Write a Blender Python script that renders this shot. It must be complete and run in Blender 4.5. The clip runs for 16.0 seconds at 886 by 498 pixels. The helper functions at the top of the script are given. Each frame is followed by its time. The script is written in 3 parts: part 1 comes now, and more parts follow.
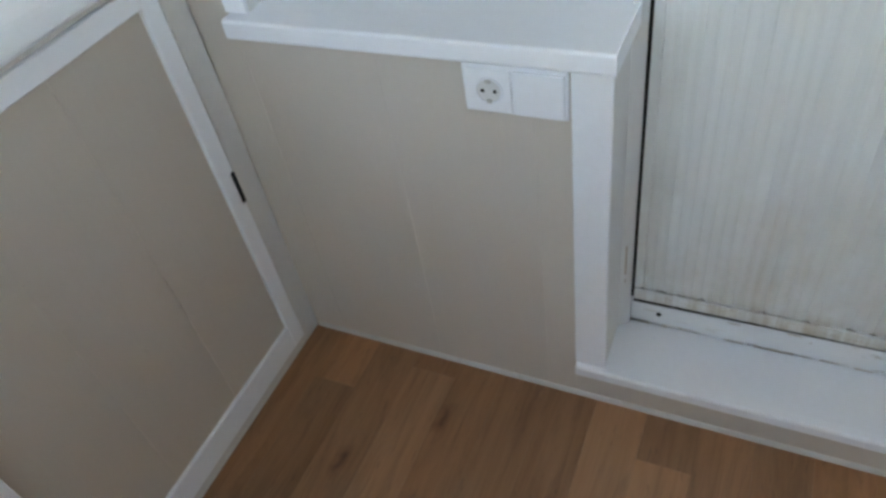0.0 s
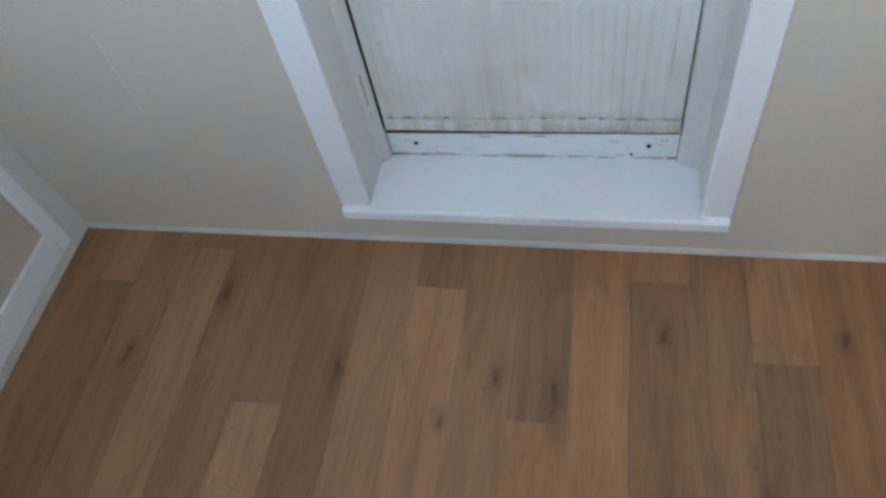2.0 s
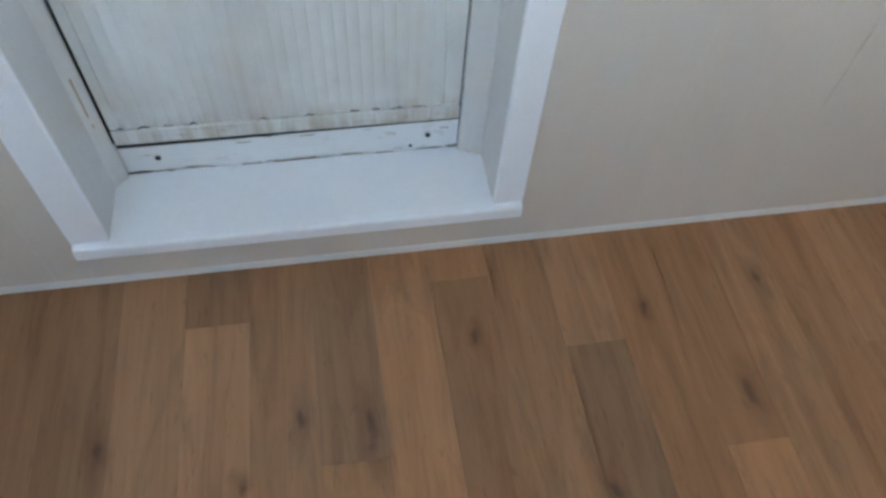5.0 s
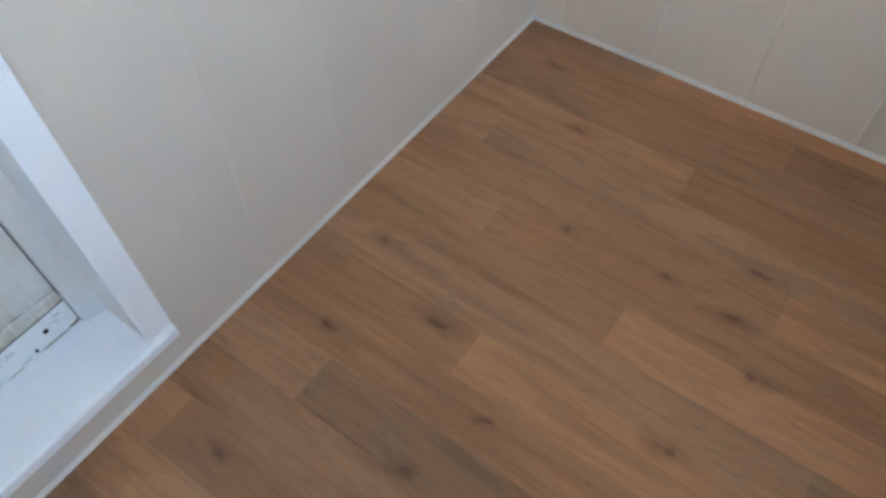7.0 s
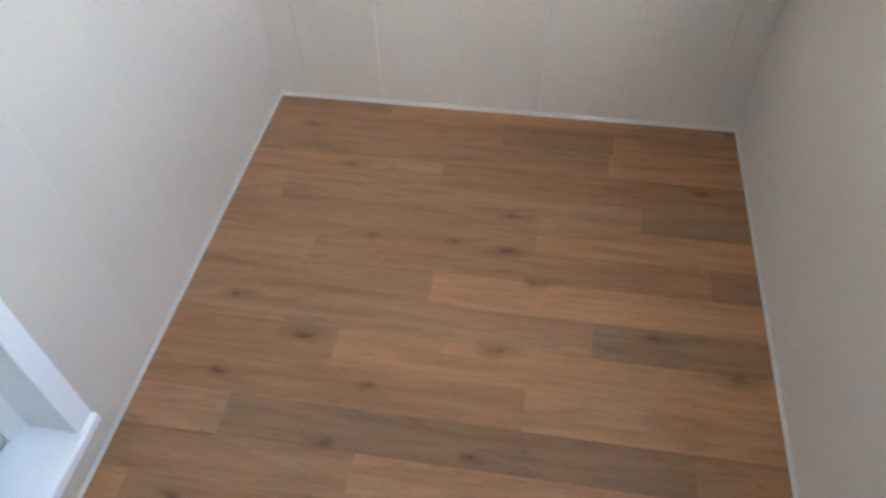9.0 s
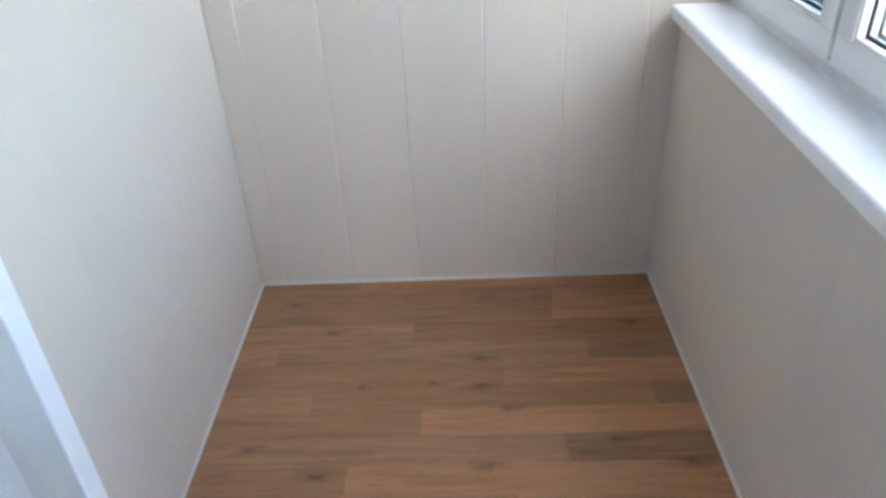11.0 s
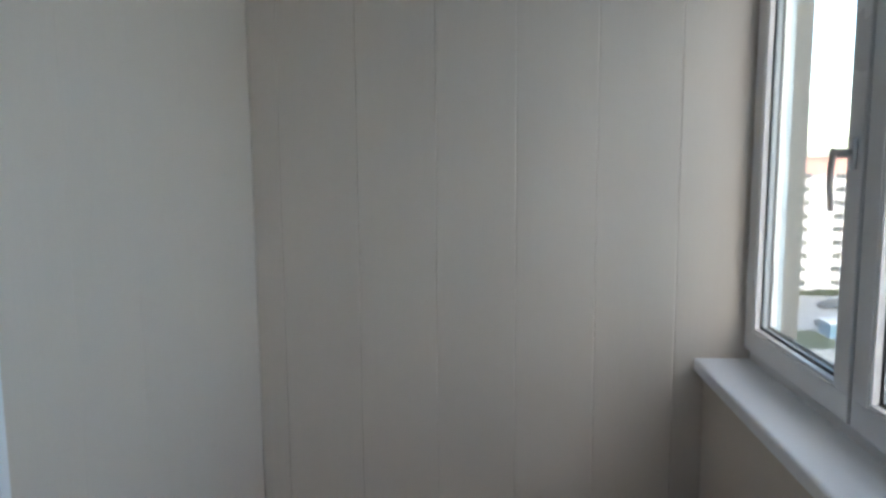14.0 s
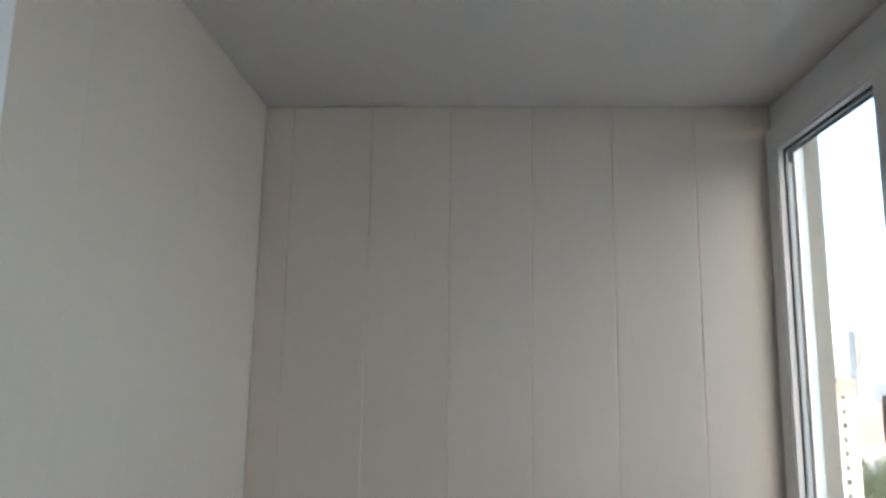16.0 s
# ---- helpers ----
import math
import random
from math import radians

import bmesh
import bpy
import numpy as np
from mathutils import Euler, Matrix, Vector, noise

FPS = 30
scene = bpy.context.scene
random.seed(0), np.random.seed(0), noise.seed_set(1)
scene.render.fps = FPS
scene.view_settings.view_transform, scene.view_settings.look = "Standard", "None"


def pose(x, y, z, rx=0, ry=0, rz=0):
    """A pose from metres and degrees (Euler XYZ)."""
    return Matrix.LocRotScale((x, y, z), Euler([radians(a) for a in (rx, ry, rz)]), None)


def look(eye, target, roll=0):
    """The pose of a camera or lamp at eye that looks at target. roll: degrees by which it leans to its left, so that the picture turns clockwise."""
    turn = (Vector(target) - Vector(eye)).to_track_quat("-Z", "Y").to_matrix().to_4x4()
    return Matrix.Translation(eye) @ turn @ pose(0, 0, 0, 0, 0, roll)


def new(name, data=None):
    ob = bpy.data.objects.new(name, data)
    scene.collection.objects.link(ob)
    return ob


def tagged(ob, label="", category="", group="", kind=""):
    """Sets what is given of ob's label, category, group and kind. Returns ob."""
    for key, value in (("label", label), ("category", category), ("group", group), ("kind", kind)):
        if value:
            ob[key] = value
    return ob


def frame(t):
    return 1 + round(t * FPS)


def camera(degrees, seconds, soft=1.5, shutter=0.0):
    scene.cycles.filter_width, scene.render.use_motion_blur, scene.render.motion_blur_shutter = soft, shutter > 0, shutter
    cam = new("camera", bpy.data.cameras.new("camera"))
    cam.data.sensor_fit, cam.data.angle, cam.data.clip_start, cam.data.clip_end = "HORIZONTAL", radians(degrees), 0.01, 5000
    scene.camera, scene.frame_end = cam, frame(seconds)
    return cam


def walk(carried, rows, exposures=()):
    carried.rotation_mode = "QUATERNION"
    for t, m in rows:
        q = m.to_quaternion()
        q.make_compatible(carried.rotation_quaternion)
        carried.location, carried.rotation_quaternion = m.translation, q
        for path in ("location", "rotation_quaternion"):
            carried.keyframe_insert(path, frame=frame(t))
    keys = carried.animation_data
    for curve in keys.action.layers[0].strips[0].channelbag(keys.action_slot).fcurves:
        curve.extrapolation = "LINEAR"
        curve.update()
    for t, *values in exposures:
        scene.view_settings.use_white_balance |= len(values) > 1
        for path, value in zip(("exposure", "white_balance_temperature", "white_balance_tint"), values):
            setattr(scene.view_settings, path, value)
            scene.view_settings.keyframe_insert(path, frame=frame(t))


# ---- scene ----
cam = camera(63.3, 16.0, soft=3.0)
PATH = [
    (0, (0.837, -1.702, 1.308), (-0.393, -2.443, -0.084), -11.1),
    (0.5, (0.846, -1.646, 1.282), (-0.348, -2.292, -0.187), -11.4),
    (1, (0.834, -1.587, 1.255), (-0.303, -2.161, -0.287), -13.3),
    (1.5, (0.821, -1.506, 1.226), (-0.284, -2.011, -0.363), -15.1),
    (2, (0.826, -1.459, 1.184), (-0.275, -1.873, -0.433), -14.3),
    (2.5, (0.801, -1.433, 1.147), (-0.3, -1.805, -0.48), -13.0),
    (3, (0.738, -1.469, 1.089), (-0.382, -1.697, -0.552), -10.7),
    (3.2, (0.72, -1.502, 1.061), (-0.406, -1.603, -0.589), -5.8),
    (5.3, (0.721, -1.523, 1.062), (-0.372, -1.201, -0.582), 4.1),
    (5.5, (0.725, -1.477, 1.093), (-0.35, -1.098, -0.55), 3.1),
    (6, (0.772, -1.384, 1.134), (-0.266, -0.94, -0.517), 0.6),
    (6.5, (0.746, -1.37, 1.19), (-0.178, -0.683, -0.445), -0.0),
    (7, (0.774, -1.454, 1.199), (0.066, -0.517, -0.419), -1.6),
    (7.5, (0.851, -1.543, 1.248), (0.327, -0.444, -0.339), -1.2),
    (8, (0.899, -1.673, 1.305), (0.529, -0.477, -0.254), -2.8),
    (8.2, (0.907, -1.655, 1.372), (0.561, -0.475, -0.205), -3.0),
    (10.3, (0.767, -2.15, 1.48), (0.71, -0.591, 0.228), -2.9),
    (10.5, (0.767, -2.15, 1.508), (0.716, -0.565, 0.289), -3.2),
    (11, (0.766, -2.203, 1.538), (0.703, -0.517, 0.463), -3.1),
    (11.5, (0.751, -2.231, 1.556), (0.697, -0.432, 0.684), -1.4),
    (12, (0.74, -2.246, 1.566), (0.665, -0.375, 0.863), -1.1),
    (12.5, (0.778, -2.249, 1.575), (0.645, -0.334, 1.013), -1.4),
    (13, (0.758, -2.252, 1.567), (0.633, -0.3, 1.15), -0.6),
    (13.5, (0.758, -2.268, 1.585), (0.625, -0.293, 1.293), -0.6),
    (14, (0.781, -2.267, 1.598), (0.633, -0.288, 1.351), -0.4),
    (14.5, (0.758, -2.274, 1.588), (0.621, -0.28, 1.517), -0.3),
    (15, (0.685, -2.263, 1.61), (0.589, -0.267, 1.698), -0.1),
    (15.5, (0.683, -2.225, 1.621), (0.616, -0.238, 1.838), 0.0),
    (16, (0.679, -2.164, 1.648), (0.582, -0.195, 1.984), 1.0),
]
EXPOSURES = [(0.0, 4.28, 7600, 13), (0.5, 4.48, 7350, 13), (1.5, 4.68, 6950, 11), (3.0, 4.75, 6700, 9), (5.5, 4.73, 6800, 10), (7.0, 4.96, 6600, 11), (8.0, 5.3, 6600, 12),
             (10.5, 5.22, 6250, 12), (11.0, 5.07, 6200, 12), (12.0, 4.45, 6150, 12), (13.0, 3.78, 6250, 12), (14.0, 3.48, 6450, 12), (16.0, 3.6, 6850, 14)]
walk(cam, [(t, look(eye, target, roll)) for t, eye, target, roll in PATH], EXPOSURES)

# ---- daylight ----
world = bpy.data.worlds.new("sky")
scene.world = world
world.use_nodes = True
wn = world.node_tree
sky = wn.nodes.new("ShaderNodeTexSky")
sky.sky_type, sky.sun_disc = "NISHITA", False
sky.sun_elevation, sky.sun_rotation = radians(24), radians(186)
sky.air_density, sky.dust_density, sky.ozone_density = 1.0, 2.0, 1.0
wn.links.new(sky.outputs[0], wn.nodes["Background"].inputs[0])
wn.nodes["Background"].inputs[1].default_value = 0.15
sun_data = bpy.data.lights.new("sun", "SUN")
sun_data.energy, sun_data.angle, sun_data.color = 0.32, radians(75), (1.0, 0.995, 0.98)
sun = new("sun", sun_data)
sun.matrix_world = look((0, 0, 0), (0.095, 0.909, -0.4067))

# ---- plan ----
W = 1.437        # floor width
H = 2.475        # ceiling
NEAR = -2.59     # cabinet front
SILL_Z, SILL_X = 0.970, 1.405
SASH_X = 1.553   # room face of the sashes
GROUND = -29.0


# ---- materials ----
def material(name, color, rough=0.5, metal=0.0):
    m = bpy.data.materials.new(name)
    m.use_nodes = True
    b = m.node_tree.nodes["Principled BSDF"]
    b.inputs["Base Color"].default_value = (*color, 1)
    b.inputs["Roughness"].default_value = rough
    b.inputs["Metallic"].default_value = metal
    return m, m.node_tree, b


def node(nt, kind, **values):
    n = nt.nodes.new(kind)
    for k, v in values.items():
        n.inputs[k].default_value = v
    return n


def coords(nt, scale=(1, 1, 1), per_object=False):
    """Object coordinates scaled per axis, shifted per object on request."""
    tc = nt.nodes.new("ShaderNodeTexCoord")
    out = tc.outputs["Object"]
    if per_object:
        info = nt.nodes.new("ShaderNodeObjectInfo")
        mul = nt.nodes.new("ShaderNodeMath")
        mul.operation = "MULTIPLY"
        mul.inputs[1].default_value = 37.0
        nt.links.new(info.outputs["Random"], mul.inputs[0])
        add = nt.nodes.new("ShaderNodeVectorMath")
        nt.links.new(out, add.inputs[0])
        nt.links.new(mul.outputs[0], add.inputs[1])
        out = add.outputs[0]
    mp = nt.nodes.new("ShaderNodeMapping")
    mp.inputs["Scale"].default_value = scale
    nt.links.new(out, mp.inputs["Vector"])
    return mp.outputs[0]


def ramp(nt, source, stops):
    r = nt.nodes.new("ShaderNodeValToRGB")
    while len(r.color_ramp.elements) < len(stops):
        r.color_ramp.elements.new(0.5)
    for e, (p, c) in zip(r.color_ramp.elements, stops):
        e.position = p
        e.color = (*c, 1) if len(c) == 3 else c
    nt.links.new(source, r.inputs[0])
    return r.outputs[0]


def noise_of(nt, vec, scale, detail=4.0, rough=0.55, warp=0.0):
    n = node(nt, "ShaderNodeTexNoise", Scale=scale, Detail=detail, Roughness=rough, Distortion=warp)
    nt.links.new(vec, n.inputs["Vector"])
    return n.outputs["Fac"]


def mix(nt, fac, a, b, mode="MIX"):
    n = nt.nodes.new("ShaderNodeMix")
    n.data_type, n.blend_type = "RGBA", mode
    for sock, v in ((n.inputs[0], fac), (n.inputs[6], a), (n.inputs[7], b)):
        if isinstance(v, (int, float)):
            sock.default_value = v
        elif isinstance(v, tuple):
            sock.default_value = (*v, 1)
        else:
            nt.links.new(v, sock)
    return n.outputs[2]


def bump(nt, b, height, strength, distance=0.001):
    n = node(nt, "ShaderNodeBump", Strength=strength, Distance=distance)
    nt.links.new(height, n.inputs["Height"])
    nt.links.new(n.outputs[0], b.inputs["Normal"])


def speckled(name, color, rough, amount=0.06, scale=(6, 6, 6), fine=(90, 90, 90), relief=0.1, per_object=True):
    """A painted or moulded surface: broad mottling, fine grain and slight relief."""
    m, nt, b = material(name, color, rough)
    broad = noise_of(nt, coords(nt, scale, per_object), 1.0)
    grain = noise_of(nt, coords(nt, fine, per_object), 1.0, 3)
    dark = tuple(c * (1 - amount) for c in color)
    light = tuple(min(1, c * (1 + amount)) for c in color)
    col = mix(nt, 0.5, ramp(nt, broad, [(0.3, dark), (0.7, light)]), ramp(nt, grain, [(0.3, dark), (0.7, light)]))
    nt.links.new(col, b.inputs["Base Color"])
    nt.links.new(ramp(nt, broad, [(0.25, (rough * 0.85,) * 3), (0.75, (min(1, rough * 1.15),) * 3)]), b.inputs["Roughness"])
    bump(nt, b, grain, relief)
    return m


PANEL = speckled("cream_pvc_panel", (0.67, 0.602, 0.532), 0.42, 0.018, (5, 5, 0.6), (160, 160, 5), 0.25)
DOOR_PANEL = speckled("beige_board", (0.57, 0.50, 0.43), 0.5, 0.02, (5, 5, 0.8), (140, 140, 5), 0.25)
WHITE = speckled("white_plastic", (0.90, 0.915, 0.95), 0.42, 0.02, (3, 3, 3), (60, 60, 60), 0.08)
REVEAL = speckled("off_white_reveal", (0.74, 0.735, 0.725), 0.45, 0.04, (4, 4, 2), (90, 90, 20), 0.2)
STRIP = speckled("off_white_strip", (0.70, 0.69, 0.67), 0.4, 0.03, (3, 3, 3), (60, 60, 60), 0.1)
CEILING = speckled("white_satin_ceiling", (0.60, 0.585, 0.56), 0.06, 0.01, (2, 2, 2), (40, 40, 40), 0.03)
FRAME = speckled("white_window_plastic", (0.70, 0.70, 0.71), 0.30, 0.006, (2, 2, 2), (60, 60, 60), 0.05)
HANDLE = speckled("handle_plastic", (0.34, 0.33, 0.33), 0.3, 0.02, (9, 9, 9), (90, 90, 90), 0.05)
RUBBER = speckled("black_rubber", (0.015, 0.017, 0.018), 0.6, 0.2, (20, 20, 20), (200, 200, 200), 0.2)
DARK = material("dark_gap", (0.02, 0.018, 0.016), 0.9)[0]
SPACER = speckled("pale_spacer_bar", (0.38, 0.42, 0.45), 0.5, 0.03, (9, 9, 9), (90, 90, 90), 0.05)
STEEL = material("plated_steel", (0.62, 0.6, 0.56), 0.3, 1.0)[0]
CONCRETE = speckled("grey_concrete", (0.115, 0.115, 0.108), 0.85, 0.15, (3, 3, 3), (60, 60, 60), 0.6)
FLASHING = speckled("pale_flashing", (0.30, 0.37, 0.42), 0.4, 0.05, (5, 5, 2), (80, 80, 80), 0.1)
PLASTER = speckled("plain_plaster", (0.6, 0.58, 0.55), 0.8, 0.06, (3, 3, 3), (70, 70, 70), 0.3)


def dirty_paint():
    """Old white gloss paint with brown smears, thickest towards the lower edge where hands and feet touch it."""
    m, nt, b = material("dirty_white_paint", (0.8, 0.81, 0.8), 0.42)
    geo = nt.nodes.new("ShaderNodeNewGeometry")

    def place(scale):
        mp = nt.nodes.new("ShaderNodeMapping")
        mp.inputs["Scale"].default_value = scale
        nt.links.new(geo.outputs["Position"], mp.inputs["Vector"])
        return mp.outputs[0]

    def times(p, q):
        n = nt.nodes.new("ShaderNodeMath")
        n.operation = "MULTIPLY"
        for sock, v in zip(n.inputs, (p, q)):
            if isinstance(v, (int, float)):
                sock.default_value = v
            else:
                nt.links.new(v, sock)
        return n.outputs[0]

    streak = noise_of(nt, place((60, 70, 2.4)), 1.0, 5, 0.65)
    blot = noise_of(nt, place((5, 6, 4.5)), 1.0, 5, 0.6)
    sep = nt.nodes.new("ShaderNodeSeparateXYZ")
    nt.links.new(geo.outputs["Position"], sep.inputs[0])
    low = node(nt, "ShaderNodeMapRange", **{"From Min": 0.20, "From Max": 0.75, "To Min": 1.0, "To Max": 0.0})
    nt.links.new(sep.outputs["Z"], low.inputs["Value"])
    foot = node(nt, "ShaderNodeMapRange", **{"From Min": 0.205, "From Max": 0.26, "To Min": 0.55, "To Max": 0.0})
    nt.links.new(sep.outputs["Z"], foot.inputs["Value"])
    smear = times(ramp(nt, blot, [(0.38, (0, 0, 0)), (0.62, (1, 1, 1))]), ramp(nt, streak, [(0.3, (0.25,) * 3), (0.65, (1, 1, 1))]))
    smear = times(times(smear, low.outputs[0]), 0.6)
    base = ramp(nt, streak, [(0.25, (0.74, 0.755, 0.745)), (0.75, (0.83, 0.85, 0.84))])
    col = mix(nt, smear, base, (0.47, 0.38, 0.27))
    col = mix(nt, times(foot.outputs[0], ramp(nt, streak, [(0.4, (0, 0, 0)), (0.6, (1, 1, 1))])), col, (0.36, 0.28, 0.17))
    nt.links.new(col, b.inputs["Base Color"])
    bump(nt, b, streak, 0.3)
    return m


DIRTY = dirty_paint()


def stained_sill_paint():
    """White paint with chipped brown lines and specks."""
    m, nt, b = material("stained_threshold_paint", (0.76, 0.77, 0.78), 0.4)
    chips = noise_of(nt, coords(nt, (55, 14, 60)), 1.0, 6, 0.7)
    broad = noise_of(nt, coords(nt, (9, 5, 9)), 1.0, 4)
    fac = nt.nodes.new("ShaderNodeMath")
    fac.operation = "MULTIPLY"
    nt.links.new(ramp(nt, chips, [(0.58, (0, 0, 0)), (0.66, (1, 1, 1))]), fac.inputs[0])
    nt.links.new(ramp(nt, broad, [(0.45, (0, 0, 0)), (0.65, (0.8,) * 3)]), fac.inputs[1])
    base = ramp(nt, broad, [(0.3, (0.80, 0.815, 0.82)), (0.7, (0.86, 0.875, 0.89))])
    nt.links.new(mix(nt, fac.outputs[0], base, (0.36, 0.25, 0.15)), b.inputs["Base Color"])
    bump(nt, b, chips, 0.2)
    return m


STAINED = stained_sill_paint()
DARK_BROWN = speckled("dark_brown", (0.17, 0.135, 0.09), 0.9, 0.3, (40, 40, 40), (200, 200, 200), 0.4)
GRIME = speckled("brown_grime", (0.46, 0.36, 0.25), 0.85, 0.3, (30, 30, 30), (200, 200, 200), 0.4)


KNOTS = ((0.31, -2.362, 1.0), (0.306, -1.922, 1.25), (0.289, -1.621, 1.05), (0.318, -1.516, 1.5), (0.377, -1.713, 0.6), (0.154, -2.197, 0.8),
         (0.177, -1.032, 0.7), (0.138, -0.809, 1.0), (0.314, -0.30, 0.9), (0.81, -0.448, 1.1), (0.80, -0.577, 1.2), (0.812, -0.884, 1.2),
         (0.345, -0.907, 1.3), (1.172, -0.80, 1.1), (0.442, -0.569, 0.6), (0.646, -0.566, 0.6), (0.885, -0.671, 0.7), (0.15, -0.132, 0.9),
         (0.46, -1.17, 0.8), (1.362, -0.887, 1.1), (0.533, -1.02, 0.6), (1.313, -0.285, 1.0), (0.188, -1.331, 0.7), (0.78, -1.16, 0.8))


def wood():
    """Oak-look plank: tone from the object's colour, long grain along x, dark knots where they lie in the floor."""
    m, nt, b = material("oak_plank", (0.3, 0.17, 0.09), 0.38)

    def maths(op, p, q):
        n = nt.nodes.new("ShaderNodeMath")
        n.operation = op
        for sock, v in zip(n.inputs, (p, q)):
            if isinstance(v, (int, float)):
                sock.default_value = v
            else:
                nt.links.new(v, sock)
        return n.outputs[0]

    long_grain = noise_of(nt, coords(nt, (1.6, 26, 9), True), 1.0, 6, 0.66, 1.2)
    fine = noise_of(nt, coords(nt, (9, 210, 80), True), 1.0, 3, 0.6)
    cloud = noise_of(nt, coords(nt, (3.4, 19, 6), True), 1.0, 5, 0.62, 1.4)
    fleck = noise_of(nt, coords(nt, (26, 120, 40), True), 1.0, 2, 0.5)
    col = ramp(nt, long_grain, [(0.28, (0.278, 0.134, 0.065)), (0.46, (0.383, 0.193, 0.095)), (0.72, (0.45, 0.238, 0.123))])
    col = mix(nt, 0.12, col, ramp(nt, fine, [(0.3, (0.21, 0.102, 0.05)), (0.7, (0.48, 0.252, 0.13))]))
    col = mix(nt, ramp(nt, cloud, [(0.48, (0, 0, 0)), (0.70, (0.52,) * 3)]), col, (0.20, 0.104, 0.054))
    col = mix(nt, ramp(nt, fleck, [(0.64, (0, 0, 0)), (0.72, (0.35,) * 3)]), col, (0.15, 0.082, 0.05))
    # knots: a dark core in a brown halo drawn out along the grain
    geo = nt.nodes.new("ShaderNodeNewGeometry")
    wob = node(nt, "ShaderNodeTexNoise", Scale=22.0, Detail=3.0)
    nt.links.new(geo.outputs["Position"], wob.inputs["Vector"])
    warped = nt.nodes.new("ShaderNodeVectorMath")
    warped.operation = "MULTIPLY_ADD"
    warped.inputs[1].default_value = (0.085, 0.034, 0.0)
    nt.links.new(wob.outputs["Color"], warped.inputs[0])
    nt.links.new(geo.outputs["Position"], warped.inputs[2])
    near = None
    for x, y, size in KNOTS:
        mp = nt.nodes.new("ShaderNodeMapping")
        sx, sy = 1 / (0.062 * size), 1 / (0.024 * size ** 0.6)
        mp.inputs["Scale"].default_value = (sx, sy, 0.0)
        mp.inputs["Location"].default_value = (-(x + 0.0425) * sx, -(y + 0.017) * sy, 0.0)
        nt.links.new(warped.outputs[0], mp.inputs["Vector"])
        ln = nt.nodes.new("ShaderNodeVectorMath")
        ln.operation = "LENGTH"
        nt.links.new(mp.outputs[0], ln.inputs[0])
        near = ln.outputs["Value"] if near is None else maths("MINIMUM", near, ln.outputs["Value"])
    col = mix(nt, ramp(nt, near, [(0.25, (0.6,) * 3), (1.05, (0, 0, 0))]), col, (0.17, 0.078, 0.042))
    col = mix(nt, ramp(nt, near, [(0.08, (0.6,) * 3), (0.34, (0, 0, 0))]), col, (0.085, 0.038, 0.022))
    info = nt.nodes.new("ShaderNodeObjectInfo")
    col = mix(nt, 1.0, col, info.outputs["Color"], "MULTIPLY")
    nt.links.new(col, b.inputs["Base Color"])
    nt.links.new(ramp(nt, long_grain, [(0.3, (0.46,) * 3), (0.7, (0.36,) * 3)]), b.inputs["Roughness"])
    bump(nt, b, fine, 0.18)
    return m


WOOD = wood()


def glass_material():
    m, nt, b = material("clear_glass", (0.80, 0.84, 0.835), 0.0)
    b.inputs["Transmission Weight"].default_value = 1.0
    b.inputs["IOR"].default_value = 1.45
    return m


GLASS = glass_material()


# ---- mesh helpers ----
def add_box(bm, lo, hi, bevel=0.0, segments=1):
    v = [bm.verts.new((x, y, z)) for x in (lo[0], hi[0]) for y in (lo[1], hi[1]) for z in (lo[2], hi[2])]
    faces = [bm.faces.new([v[i] for i in q]) for q in
             ((0, 1, 3, 2), (4, 6, 7, 5), (0, 4, 5, 1), (2, 3, 7, 6), (0, 2, 6, 4), (1, 5, 7, 3))]
    if bevel:
        edges = list({e for f in faces for e in f.edges})
        bmesh.ops.bevel(bm, geom=edges, offset=bevel, segments=segments, affect="EDGES", profile=0.5)
    return bm


def boxes(*items, bevel=0.0, segments=1):
    bm = bmesh.new()
    for lo, hi in items:
        add_box(bm, lo, hi, bevel, segments)
    return bm


def to_mesh(name, bm, mat, smooth=False):
    me = bpy.data.meshes.new(name)
    bmesh.ops.recalc_face_normals(bm, faces=bm.faces)
    bm.to_mesh(me)
    bm.free()
    me.materials.append(mat)
    if smooth:
        for p in me.polygons:
            p.use_smooth = True
    return me


def part(name, bm, mat, parent=None, label="", smooth=False, at=None):
    """One mesh object under a thing or part; at: the place of its origin."""
    if at is not None:
        bmesh.ops.translate(bm, verts=bm.verts, vec=(-at[0], -at[1], -at[2]))
    ob = new(name, to_mesh(name, bm, mat, smooth))
    if at is not None:
        ob.location = at
    if parent is not None:
        ob.parent = parent
        if at is not None:
            ob.location = Vector(at) - base_of(parent)
        else:
            ob.location = -base_of(parent)
    return tagged(ob, label=label) if label else ob


def base_of(ob):
    """World place of an object that is only shifted."""
    place = Vector((0, 0, 0))
    while ob is not None:
        place = place + ob.location
        ob = ob.parent
    return place


def thing(name, at, label, category, group="", kind=""):
    ob = new(name)
    ob.location = at
    return tagged(ob, label, category, group, kind)


def structure(name, bm, mat, label, category):
    return tagged(part(name, bm, mat), label, category, kind="structure")


